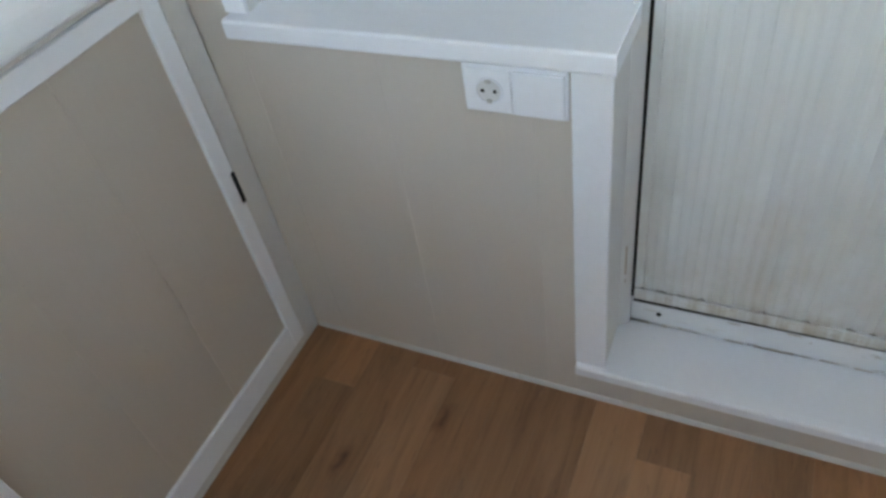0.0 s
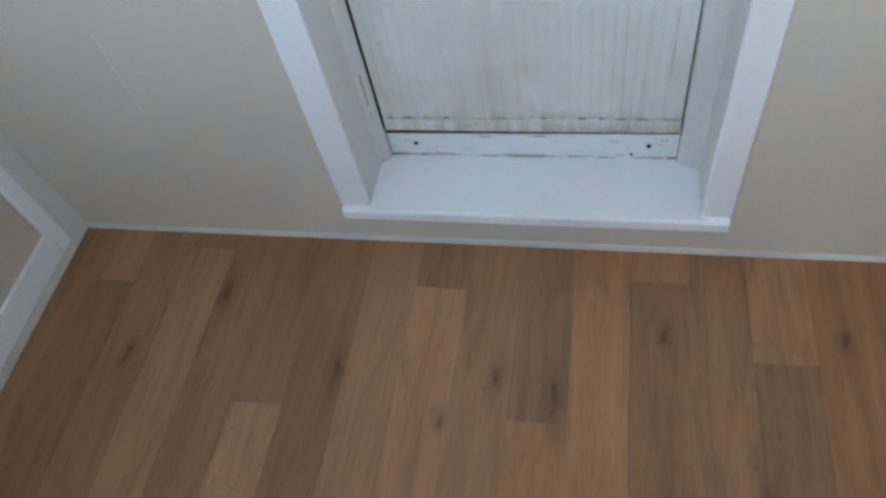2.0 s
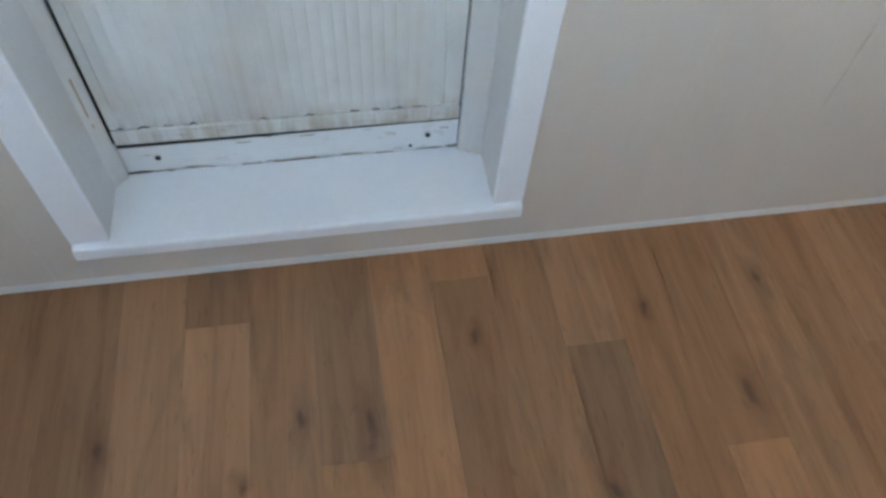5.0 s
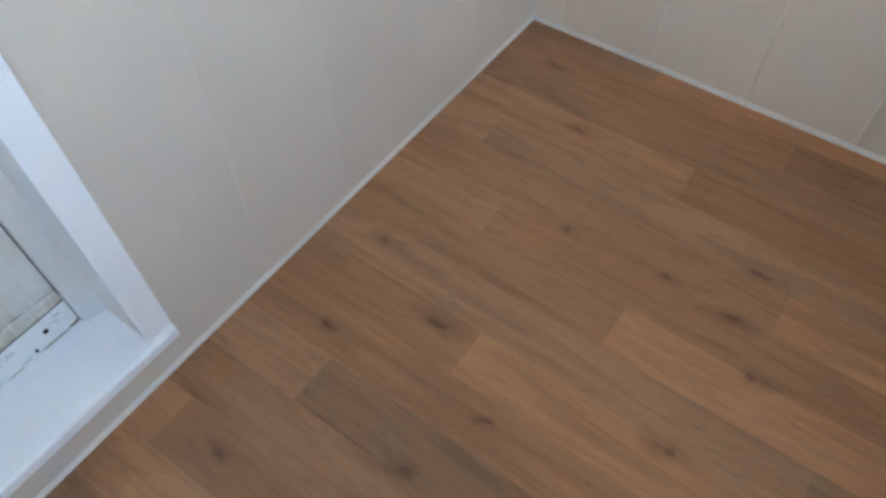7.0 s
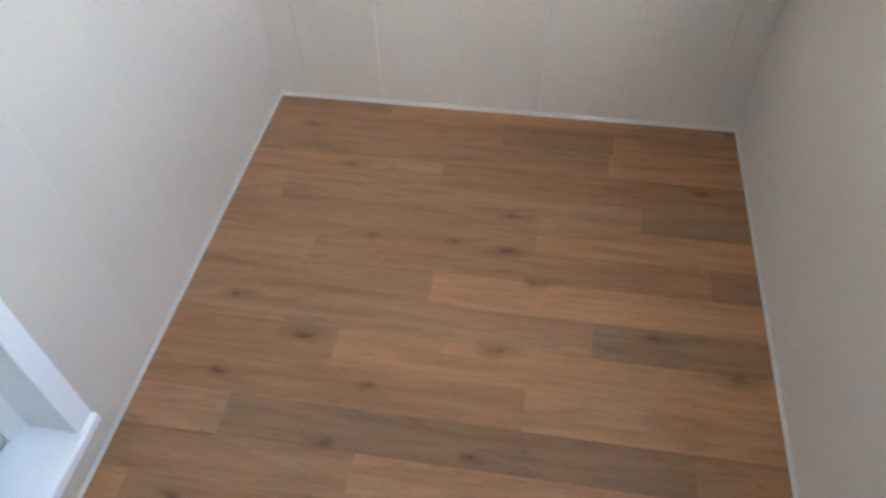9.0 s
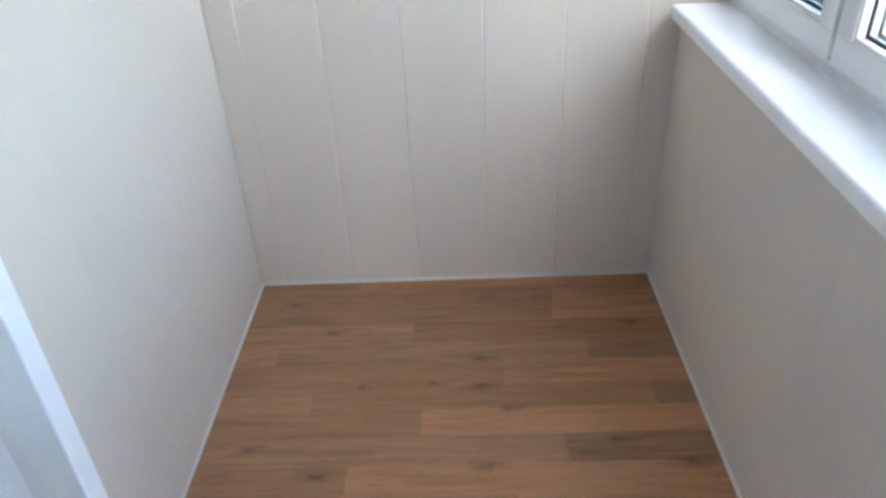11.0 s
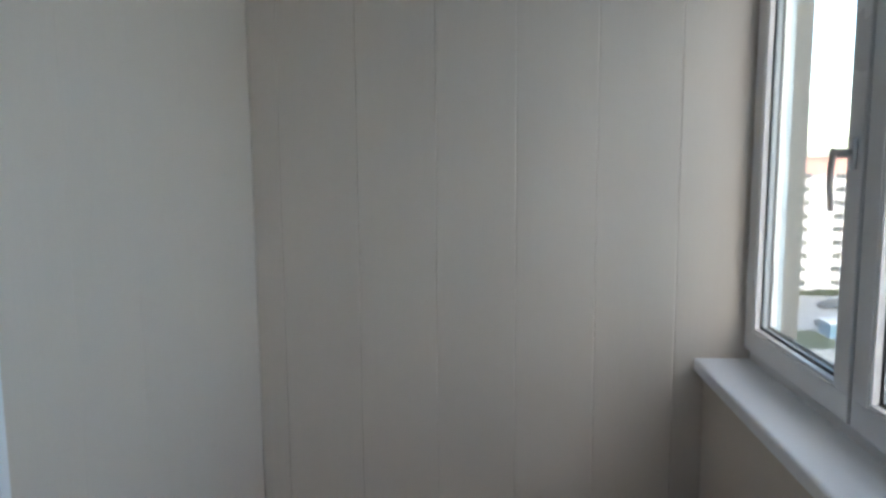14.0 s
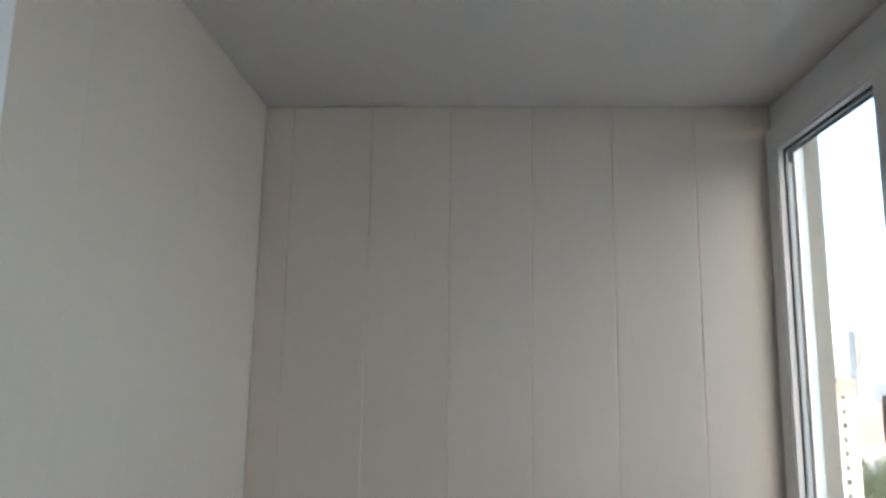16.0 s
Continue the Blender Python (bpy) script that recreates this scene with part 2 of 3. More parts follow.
def extrude_profile(profile, axis, a, b):
    """A closed outline in the two other axes, drawn out from a to b along x, y or z."""
    bm = bmesh.new()
    def put(p, d):
        return {"x": (d, p[0], p[1]), "y": (p[0], d, p[1]), "z": (p[0], p[1], d)}[axis]
    r0 = [bm.verts.new(put(p, a)) for p in profile]
    r1 = [bm.verts.new(put(p, b)) for p in profile]
    n = len(profile)
    for i in range(n):
        bm.faces.new((r0[i], r0[(i + 1) % n], r1[(i + 1) % n], r1[i]))
    bm.faces.new(r0[::-1])
    bm.faces.new(r1)
    return bm


def rounded(x0, x1, z0, z1, r, corners, steps=4):
    """Outline of a rectangle with some corners rounded: bl, br, tr, tl."""
    out = []
    for key, cx, cz, a0 in (("bl", x0, z0, 180), ("br", x1, z0, 270), ("tr", x1, z1, 0), ("tl", x0, z1, 90)):
        if key in corners:
            ox = cx + (r if cx == x0 else -r)
            oz = cz + (r if cz == z0 else -r)
            for s in range(steps + 1):
                a = radians(a0 + 90 * s / steps)
                out.append((ox + r * math.cos(a), oz + r * math.sin(a)))
        else:
            out.append((cx, cz))
    return out


def cylinder(bm, centre, axis, radius, length, steps=16):
    m = Matrix.Translation(centre)
    if axis == "x":
        m = m @ Matrix.Rotation(radians(90), 4, "Y")
    elif axis == "y":
        m = m @ Matrix.Rotation(radians(90), 4, "X")
    bmesh.ops.create_cone(bm, cap_ends=True, segments=steps, radius1=radius, radius2=radius, depth=length, matrix=m)
    return bm


# ---- large structure ----
DOOR_L, DOOR_R = -1.893, -1.277      # clear width of the door opening
WIN_L = -2.472                       # far jamb of the room window
HEAD = 2.16
wall_west = structure("wall_west", boxes(
    ((-0.30, -3.10, -0.2), (-0.012, WIN_L - 0.006, H)),
    ((-0.30, WIN_L - 0.006, -0.2), (-0.012, DOOR_L - 0.008, 0.787)),
    ((-0.30, DOOR_L - 0.008, -0.2), (-0.012, DOOR_R + 0.008, 0.078)),
    ((-0.30, DOOR_R + 0.008, -0.2), (-0.012, 0.012, H)),
    ((-0.30, WIN_L - 0.006, HEAD + 0.008), (-0.012, DOOR_R + 0.008, H))),
    PLASTER, "house wall clad with cream plastic panels", "wall")
wall_north = structure("wall_north", boxes(((-0.30, 0.012, -0.2), (1.66, 0.25, H))), PLASTER,
                       "end wall clad with cream vertical plastic panels", "wall")
wall_east = structure("wall_east", boxes(((W + 0.012, -3.10, -0.2), (1.68, 0.012, SILL_Z - 0.046))), PLASTER,
                      "parapet wall clad with cream plastic panels under the window", "wall")
wall_south = structure("wall_south", boxes(((-0.30, -3.25, -0.2), (1.68, -3.10, H))), PLASTER, "plain end wall behind the cabinet", "wall")
ceiling = structure("ceiling", boxes(((-0.30, -3.25, H), (1.70, 0.25, H + 0.18))), CEILING, "smooth white satin ceiling", "ceiling")
floor = structure("floor", boxes(((-0.012, -3.10, -0.2), (W + 0.012, 0.012, -0.006))), DARK,
                  "brown oak-look plank floor", "floor")
# unseen shell, added to keep sunlight from entering through the house wall's opening
room = structure("wall_room", boxes(
    ((-3.1, -3.25, -0.2), (-3.0, 0.25, H + 0.18)), ((-3.0, -3.25, -0.2), (-0.30, -3.15, H + 0.18)),
    ((-3.0, 0.15, -0.2), (-0.30, 0.25, H + 0.18)), ((-3.0, -3.15, H), (-0.30, 0.15, H + 0.18)),
    ((-3.0, -3.15, -0.2), (-0.30, 0.15, 0.0))), PLASTER, "unseen plain shell added behind the house wall to block the sun", "wall")

# white strips along the floor
def strip(name, axis, a, b, at):
    if axis == "y":
        sgn = 1 if at < 0.5 else -1
        prof = [(at, 0.0), (at + sgn * 0.005, 0.0), (at + sgn * 0.005, 0.004), (at + sgn * 0.002, 0.011), (at, 0.012)]
        bm = extrude_profile(prof, "y", a, b)
    else:
        prof = [(at, 0.0), (at - 0.005, 0.0), (at - 0.005, 0.004), (at - 0.002, 0.011), (at, 0.012)]
        bm = extrude_profile(prof, "x", a, b)
    return structure(name, bm, STRIP, "narrow white plastic strip along the floor edge", "skirting")


strip("baseboard_1", "y", NEAR + 0.001, -0.0005, 0.0005)
strip("baseboard_2", "x", 0.006, W - 0.006, -0.0005)
strip("baseboard_3", "y", NEAR + 0.001, -0.0005, W - 0.0005)

# ---- door to the room ----
door = thing("door_1", (-0.118, -1.594, 0.20), "old white painted plank door with brown grime at the foot, closed", "door", kind="structure")
LEAF_L, LEAF_R, LEAF_B = -1.867, -1.321, 0.204
part("leaf", boxes(((-0.165, LEAF_L, LEAF_B), (-0.1195, LEAF_R, 2.12)), bevel=0.002), DIRTY, door, at=(-0.14, -1.594, LEAF_B))
part("bottom_rail", boxes(((-0.1193, LEAF_L, LEAF_B), (-0.112, LEAF_R, LEAF_B + 0.030)), bevel=0.003, segments=2), DIRTY, door,
     at=(-0.118, -1.594, LEAF_B))
part("side_rail", boxes(((-0.1193, LEAF_L, LEAF_B + 0.031), (-0.1165, LEAF_L + 0.016, 2.12)), bevel=0.0012), DIRTY, door,
     at=(-0.118, LEAF_L, LEAF_B))
part("side_rail", boxes(((-0.1193, LEAF_R - 0.030, LEAF_B + 0.031), (-0.1165, LEAF_R, 2.12)), bevel=0.002), DIRTY, door,
     at=(-0.118, LEAF_R, LEAF_B))
# near-black boxes set in the gaps round the leaf as their shade
part("gap_shade", boxes(((-0.170, DOOR_L, 0.19), (-0.160, DOOR_R, 2.16)), ((-0.159, LEAF_L - 0.0066, 0.200), (-0.1215, LEAF_L - 0.0004, 2.11)),
                       ((-0.159, LEAF_R + 0.0004, 0.203), (-0.128, LEAF_R + 0.0036, 2.11))), DARK, door)
# tapered dark wedge that paints the shaded gap between leaf and threshold
wedge = bmesh.new()
w_top, w_l, w_r = LEAF_B - 0.0003, LEAF_B - 0.0075, LEAF_B - 0.0022
vs = [wedge.verts.new(c) for c in ((-0.1295, LEAF_L, w_l), (-0.1135, LEAF_L, w_l), (-0.1135, LEAF_L, w_top), (-0.1295, LEAF_L, w_top),
                                   (-0.1295, LEAF_R, w_r), (-0.1135, LEAF_R, w_r), (-0.1135, LEAF_R, w_top), (-0.1295, LEAF_R, w_top))]
for q in ((0, 1, 2, 3), (7, 6, 5, 4), (0, 4, 5, 1), (1, 5, 6, 2), (2, 6, 7, 3), (3, 7, 4, 0)):
    wedge.faces.new([vs[i] for i in q])
part("foot_gap_shade", wedge, DARK, door, "dark wedge painted as the shaded gap under the leaf")
SLATS = 14
slat_w = (LEAF_R - 0.031 - (LEAF_L + 0.017)) / SLATS
prof = []
for i in range(17):
    a = 2 * math.pi * i / 16
    prof.append((-0.1195 + 0.0004 + 0.0015 * abs(math.sin(a)) ** 0.7, slat_w * 0.497 * (i / 8 - 1)))
slat_bm = bmesh.new()
r0 = [slat_bm.verts.new((p[0] + 0.118, p[1], 0.0)) for p in prof]
r1 = [slat_bm.verts.new((p[0] + 0.118, p[1], 1.88)) for p in prof]
for i in range(16):
    slat_bm.faces.new((r0[i], r0[i + 1], r1[i + 1], r1[i]))
slat_bm.faces.new(r0[::-1])
slat_bm.faces.new(r1)
slat_mesh = to_mesh("slat", slat_bm, DIRTY)
for i in range(SLATS):
    ob = new("slat", slat_mesh)
    ob.parent = door
    ob.location = Vector((-0.118, LEAF_L + 0.017 + slat_w * (i + 0.5), LEAF_B + 0.032)) - base_of(door)


def ragged(parent, name, x, a, b, z, h, mat, r):
    """A thin flake of dirt, chipped paint or dark colour with an uneven outline, on a face that looks along x."""
    bm = bmesh.new()
    n = 8
    low = [bm.verts.new((x, a + (b - a) * i / (n - 1), z + r.uniform(-0.3, 0.3) * h)) for i in range(n)]
    high = [bm.verts.new((x, a + (b - a) * i / (n - 1), v.co.z + h * r.uniform(0.25, 1.0) * math.sin(math.pi * (i + 0.5) / n))) for i, v in enumerate(low)]
    for i in range(n - 1):
        bm.faces.new((low[i], low[i + 1], high[i + 1], high[i]))
    bmesh.ops.solidify(bm, geom=list(bm.faces), thickness=0.0006)
    return part(name, bm, mat, parent)


rng = random.Random(4)
# dark dashes along the rail top where the slat joints end
for i in range(SLATS + 1):
    y = LEAF_L + 0.017 + slat_w * i + rng.uniform(-0.003, 0.003)
    w = rng.uniform(0.007, 0.012)
    if rng.random() < 0.82:
        ragged(door, "grime_mark", -0.1152, max(y - w, LEAF_L + 0.002), min(y + w, LEAF_R - 0.032), LEAF_B + 0.0315, rng.uniform(0.003, 0.006), DARK_BROWN, rng)
# brown grime flakes on the bottom rail
for k in range(26):
    y = rng.uniform(LEAF_L + 0.01, LEAF_R - 0.05)
    ragged(door, "grime_mark", -0.1118, y, y + rng.uniform(0.006, 0.04), LEAF_B + rng.uniform(0.002, 0.024), rng.uniform(0.0008, 0.0022), GRIME, rng)

door_frame = thing("door_frame", (-0.11, -1.594, 0.12), "white painted door frame with a chipped stained threshold", "door frame", kind="structure")
threshold_bm = boxes(((-0.20, LEAF_L - 0.0069, 0.1150), (-0.130, LEAF_R + 0.0039, 0.198)), bevel=0.003, segments=2)
for v in threshold_bm.verts:
    if v.co.z > 0.19:
        v.co.z += 0.0045 * (v.co.y - DOOR_L) / (DOOR_R - DOOR_L)
part("threshold", threshold_bm, STAINED, door_frame, at=(-0.11, -1.6, 0.12))
part("jamb", extrude_profile([(-0.20, DOOR_L), (-0.20, LEAF_L - 0.007), (-0.121, LEAF_L - 0.007), (-0.119, LEAF_L - 0.009), (-0.1041, DOOR_L)],
                             "z", 0.1186, 2.15), REVEAL, door_frame)
part("jamb", extrude_profile([(-0.20, DOOR_R), (-0.20, LEAF_R + 0.004), (-0.121, LEAF_R + 0.004), (-0.119, LEAF_R + 0.006), (-0.1041, DOOR_R)],
                             "z", 0.1186, 2.15), REVEAL, door_frame)
part("head", boxes(((-0.20, LEAF_L - 0.006, 2.124), (-0.104, LEAF_R + 0.005, 2.15)), bevel=0.002), STAINED, door_frame)
for y, z in ((-1.818, 0.152), (-1.370, 0.153), (-1.400, 0.130), (-1.306, 0.132)):
    part("screw", cylinder(bmesh.new(), (-0.130, y, z), "x", 0.0045 if z > 0.14 else 0.003, 0.004, 12), DARK, door_frame, "dark screw head")
srng = random.Random(9)
for a, b, z, h in ((-1.891, -1.835, 0.119, .003), (-1.81, -1.80, 0.119, .002), (-1.78, -1.745, 0.124, .0015), (-1.69, -1.655, 0.119, .002), (-1.635, -1.565, 0.119, .003),
                   (-1.52, -1.485, 0.121, .002), (-1.46, -1.43, 0.119, .002), (-1.39, -1.345, 0.120, .002), (-1.335, -1.279, 0.119, .004), (-1.69, -1.665, 0.172, .0015), (-1.585, -1.56, 0.176, .002),
                   (-1.645, -1.630, 0.181, .0015), (-1.35, -1.335, 0.168, .0015)):
    bm = bmesh.new()
    n = 7
    low = [bm.verts.new((-0.1285, a + (b - a) * i / (n - 1), z - 0.0005 + srng.uniform(0, h * 0.3))) for i in range(n)]
    high = [bm.verts.new((-0.1285, a + (b - a) * i / (n - 1), z + 1.7 * h * srng.uniform(0.5, 1.0) + (0.0004 if 0 < i < n - 1 else 0))) for i in range(n)]
    for i in range(n - 1):
        bm.faces.new((low[i], low[i + 1], high[i + 1], high[i]))
    bmesh.ops.solidify(bm, geom=list(bm.faces), thickness=0.0012)
    part("stain", bm, GRIME, door_frame, "brown stain line")

part("stain", boxes(((-0.1145, -1.8868, 0.27), (-0.1095, -1.8838, 0.345)), bevel=0.0012), GRIME, door_frame, "brown stain line")
part("stain", boxes(((-0.1145, -1.8855, 0.247), (-0.1105, -1.8835, 0.255)), bevel=0.0008), GRIME, door_frame, "brown stain line")
for k in range(44):
    a = srng.uniform(-1.87, -1.32)
    z = srng.choice((srng.uniform(0.119, 0.126), srng.uniform(0.14, 0.194)))
    ragged(door_frame, "stain", -0.1294, a, a + srng.uniform(0.005, 0.03), z, srng.uniform(0.0008, 0.0026), srng.choice((GRIME, GRIME, DARK_BROWN)), srng)
corner = boxes(((-0.128, -1.300, 0.1184), (-0.112, -1.2772, 0.1200)), bevel=0.0004)
part("stain", corner, GRIME, door_frame, "brown stain line")

ledge = thing("door_ledge", (-0.06, -1.587, 0.0), "white plastic step board with a rounded nosing before the door", "step", kind="structure")
LEDGE_L, LEDGE_R = -1.947, -1.230
part("board", extrude_profile(rounded(-0.131, 0.0, 0.080, 0.118, 0.004, ()), "y", DOOR_L, DOOR_R), WHITE, ledge)
part("nosing", extrude_profile(rounded(0.0005, 0.021, 0.090, 0.1195, 0.007, ("tr", "br")), "y", LEDGE_L, LEDGE_R), WHITE, ledge, smooth=False)
part("riser", boxes(((-0.0118, -1.9504, 0.0), (0.0, -1.2276, 0.0895)), bevel=0.0003), PANEL, ledge)

# reveals and casings
reveal = thing("door_reveal", (-0.05, -1.587, 0.12), "off-white boards lining the door opening", "reveal", kind="structure")
part("side", boxes(((-0.104, DOOR_L - 0.0075, 0.1185), (0.0, DOOR_L, 0.787))), REVEAL, reveal)
part("side", boxes(((-0.104, DOOR_R, 0.1185), (0.0, DOOR_R + 0.0075, HEAD))), REVEAL, reveal)
part("side", boxes(((-0.104, WIN_L - 0.0055, 0.8225), (0.0, WIN_L, HEAD))), REVEAL, reveal)
part("top", boxes(((-0.104, WIN_L, HEAD - 0.0005), (0.0, DOOR_R, HEAD + 0.0075))), REVEAL, reveal)
casing = thing("casing", (0.0, -1.6, 0.12), "white plastic casing strips round the door and window opening", "trim", kind="structure")
part("strip", boxes(((0.0005, -1.950, 0.120), (0.009, DOOR_L + 0.002, 0.7875)), bevel=0.002), WHITE, casing)
part("strip", boxes(((0.0005, DOOR_R - 0.002, 0.120), (0.009, -1.228, HEAD + 0.045)), bevel=0.002), WHITE, casing)
part("strip", boxes(((0.0005, -2.515, 0.8225), (0.009, WIN_L + 0.001, HEAD + 0.045)), bevel=0.002), WHITE, casing)
part("strip", boxes(((0.0005, WIN_L + 0.0015, HEAD - 0.001), (0.009, DOOR_R - 0.0025, HEAD + 0.045)), bevel=0.002), WHITE, casing)

# ---- window of the room and its sill ----
room_sill = thing("window_sill", (-0.04, -2.2, 0.79), "white plastic window sill board beside the door", "window sill", kind="structure")
part("board", extrude_profile(rounded(-0.15, 0.032, 0.788, 0.822, 0.006, ("tr", "br")), "y", -2.508, -1.883), WHITE, room_sill)
room_window = thing("window_2", (-0.13, -2.19, 0.8225), "white framed room window above the sill", "window", kind="structure")
part("window_frame", boxes(((-0.19, WIN_L, 0.8225), (-0.12, DOOR_L - 0.002, 0.87)), ((-0.19, WIN_L, 2.09), (-0.12, DOOR_L - 0.002, HEAD)),
     ((-0.19, WIN_L, 0.87), (-0.12, WIN_L + 0.07, 2.09)), ((-0.19, DOOR_L - 0.072, 0.87), (-0.12, DOOR_L - 0.002, 2.09)), bevel=0.003), FRAME, room_window)
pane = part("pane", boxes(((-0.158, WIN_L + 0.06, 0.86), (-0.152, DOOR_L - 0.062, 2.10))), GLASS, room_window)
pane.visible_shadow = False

# ---- big window ----
window = thing("window_1", (1.60, -1.3, SILL_Z), "white plastic balcony window with hinged sashes", "window", kind="structure")
FZ0, FZ1 = SILL_Z - 0.004, H - 0.0005
part("window_frame", boxes(
    ((1.575, NEAR - 0.45, FZ0), (1.640, 0.0, FZ0 + 0.062)), ((1.575, NEAR - 0.45, FZ1 - 0.075), (1.640, 0.0, FZ1)),
    ((1.575, -0.045, FZ0 + 0.062), (1.640, 0.0, FZ1 - 0.075)), ((1.575, -0.715, FZ0 + 0.062), (1.640, -0.650, FZ1 - 0.075)),
    ((1.575, -1.400, FZ0 + 0.062), (1.640, -1.335, FZ1 - 0.075)), ((1.575, -2.085, FZ0 + 0.062), (1.640, -2.02, FZ1 - 0.075)),
    ((1.575, NEAR - 0.45, FZ0 + 0.062), (1.640, NEAR - 0.39, FZ1 - 0.075)), bevel=0.003), FRAME, window)


def sash(y0, y1, handle_at):
    """A hinged sash with rounded rails, black seals, double pane, spacer and handle."""
    z0, z1, d = 1.008, 2.386, 0.068
    s = part("sash", boxes(
        ((SASH_X, y0, z0), (1.628, y1, z0 + d)), ((SASH_X, y0, z1 - d), (1.628, y1, z1)),
        ((SASH_X, y0, z0 + d - 0.004), (1.628, y0 + d, z1 - d + 0.004)), ((SASH_X, y1 - d, z0 + d - 0.004), (1.628, y1, z1 - d + 0.004)),
        bevel=0.005, segments=2), FRAME, window, at=(1.59, (y0 + y1) / 2, z0))
    a, b, c, e = y0 + d, y1 - d, z0 + d, z1 - d
    part("bead", boxes(((1.556, a, c), (1.574, b, c + 0.010)), ((1.556, a, e - 0.010), (1.574, b, e)),
                       ((1.556, a, c + 0.010), (1.574, a + 0.010, e - 0.010)), ((1.556, b - 0.010, c + 0.010), (1.574, b, e - 0.010)), bevel=0.002),
         FRAME, s)
    part("seal", boxes(((1.5742, a + 0.002, c + 0.002), (1.5772, b - 0.002, c + 0.0165)), ((1.5742, a + 0.002, e - 0.0165), (1.5772, b - 0.002, e - 0.002)),
                       ((1.5742, a + 0.002, c + 0.0165), (1.5772, a + 0.0165, e - 0.0165)), ((1.5742, b - 0.0165, c + 0.0165), (1.5772, b - 0.002, e - 0.0165))),
         RUBBER, s)
    part("spacer", boxes(((1.5815, a + 0.002, c + 0.002), (1.5965, b - 0.002, c + 0.012)), ((1.5815, a + 0.002, e - 0.012), (1.5965, b - 0.002, e - 0.002)),
                         ((1.5815, a + 0.002, c + 0.012), (1.5965, a + 0.012, e - 0.012)), ((1.5815, b - 0.012, c + 0.012), (1.5965, b - 0.002, e - 0.012))),
         SPACER, s)
    part("outer_seal", boxes(((1.6012, a + 0.002, c + 0.002), (1.6042, b - 0.002, c + 0.021)), ((1.6012, a + 0.002, e - 0.021), (1.6042, b - 0.002, e - 0.002)),
                             ((1.6012, a + 0.002, c + 0.021), (1.6042, a + 0.021, e - 0.021)), ((1.6012, b - 0.021, c + 0.021), (1.6042, b - 0.002, e - 0.021))),
         RUBBER, s)
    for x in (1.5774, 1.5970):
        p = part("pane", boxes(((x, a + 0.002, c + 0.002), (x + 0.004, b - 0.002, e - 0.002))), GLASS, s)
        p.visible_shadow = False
    if handle_at:
        part("sticker", boxes(((1.5768, b - 0.062, e - 0.058), (1.5773, b - 0.036, e - 0.030))), SPACER, s, "small grey maker's sticker")
        y, z = handle_at
        h = part("handle", boxes(((SASH_X - 0.011, y - 0.014, z - 0.035), (SASH_X - 0.0005, y + 0.014, z + 0.035)), bevel=0.004, segments=2), FRAME, s,
                 "grey-white window handle turned down")
        part("neck", cylinder(bmesh.new(), (SASH_X - 0.026, y, z), "x", 0.0095, 0.030, 16), HANDLE, h, smooth=False)
        bm = bmesh.new()
        for i in range(9):
            f = i / 8
            cz = z + 0.010 - f * 0.135
            cx = SASH_X - 0.044 - 0.005 * math.sin(math.pi * f)
            hw, hd = 0.0115 - 0.003 * f, 0.0065 - 0.0015 * f
            for k in range(8):
                t = 2 * math.pi * k / 8
                bm.verts.new((cx + hd * math.cos(t), y + hw * math.sin(t), cz))
        bm.verts.ensure_lookup_table()
        for i in range(8):
            for k in range(8):
                bm.faces.new([bm.verts[j] for j in (i * 8 + k, i * 8 + (k + 1) % 8, (i + 1) * 8 + (k + 1) % 8, (i + 1) * 8 + k)])
        bm.faces.new([bm.verts[k] for k in range(8)])
        bm.faces.new([bm.verts[64 + k] for k in range(7, -1, -1)])
        part("lever", bm, HANDLE, h, smooth=True)
    return s


sash(-0.676, -0.008, (-0.640, 1.605))
sash(-1.361, -0.690, None)
sash(-2.046, -1.375, None)
sash(-2.735, -2.060, None)

sill = thing("window_sill", (1.5, -1.3, SILL_Z), "white plastic window sill with a rounded front edge", "window sill", kind="structure")
part("board", extrude_profile(rounded(SILL_X, 1.5745, SILL_Z - 0.044, SILL_Z, 0.010, ("tl", "bl")), "y", -3.05, -0.0005), WHITE, sill)

# outside pier beside the window
pier = structure("wall_pier", boxes(((1.666, 0.0, -6.0), (1.722, 0.6, 6.0))), CONCRETE, "grey concrete pier outside the window", "pier")
structure("trim_flashing", boxes(((1.642, -0.022, 0.9), (1.664, 0.01, H)), bevel=0.002), FLASHING, "pale metal flashing at the window edge", "flashing")

# ---- cabinet at the end ----
cabinet = thing("cabinet", (W / 2, NEAR - 0.2, 0.0), "low white framed cupboard with beige panel doors, closed", "cabinet")
CT = 0.917
part("body", boxes(((0.0015, NEAR - 0.50, 0.0), (W - 0.0015, NEAR - 0.035, CT - 0.001))), PLASTER, cabinet)
part("face_frame", boxes(((0.0015, NEAR - 0.034, 0.0), (0.056, NEAR - 0.004, CT)), ((W - 0.056, NEAR - 0.034, 0.0), (W - 0.0015, NEAR - 0.004, CT)),
                         ((0.056, NEAR - 0.034, 0.0), (W - 0.056, NEAR - 0.004, 0.028)), ((0.056, NEAR - 0.034, CT - 0.012), (W - 0.056, NEAR - 0.004, CT)), bevel=0.0015),
     STRIP, cabinet)


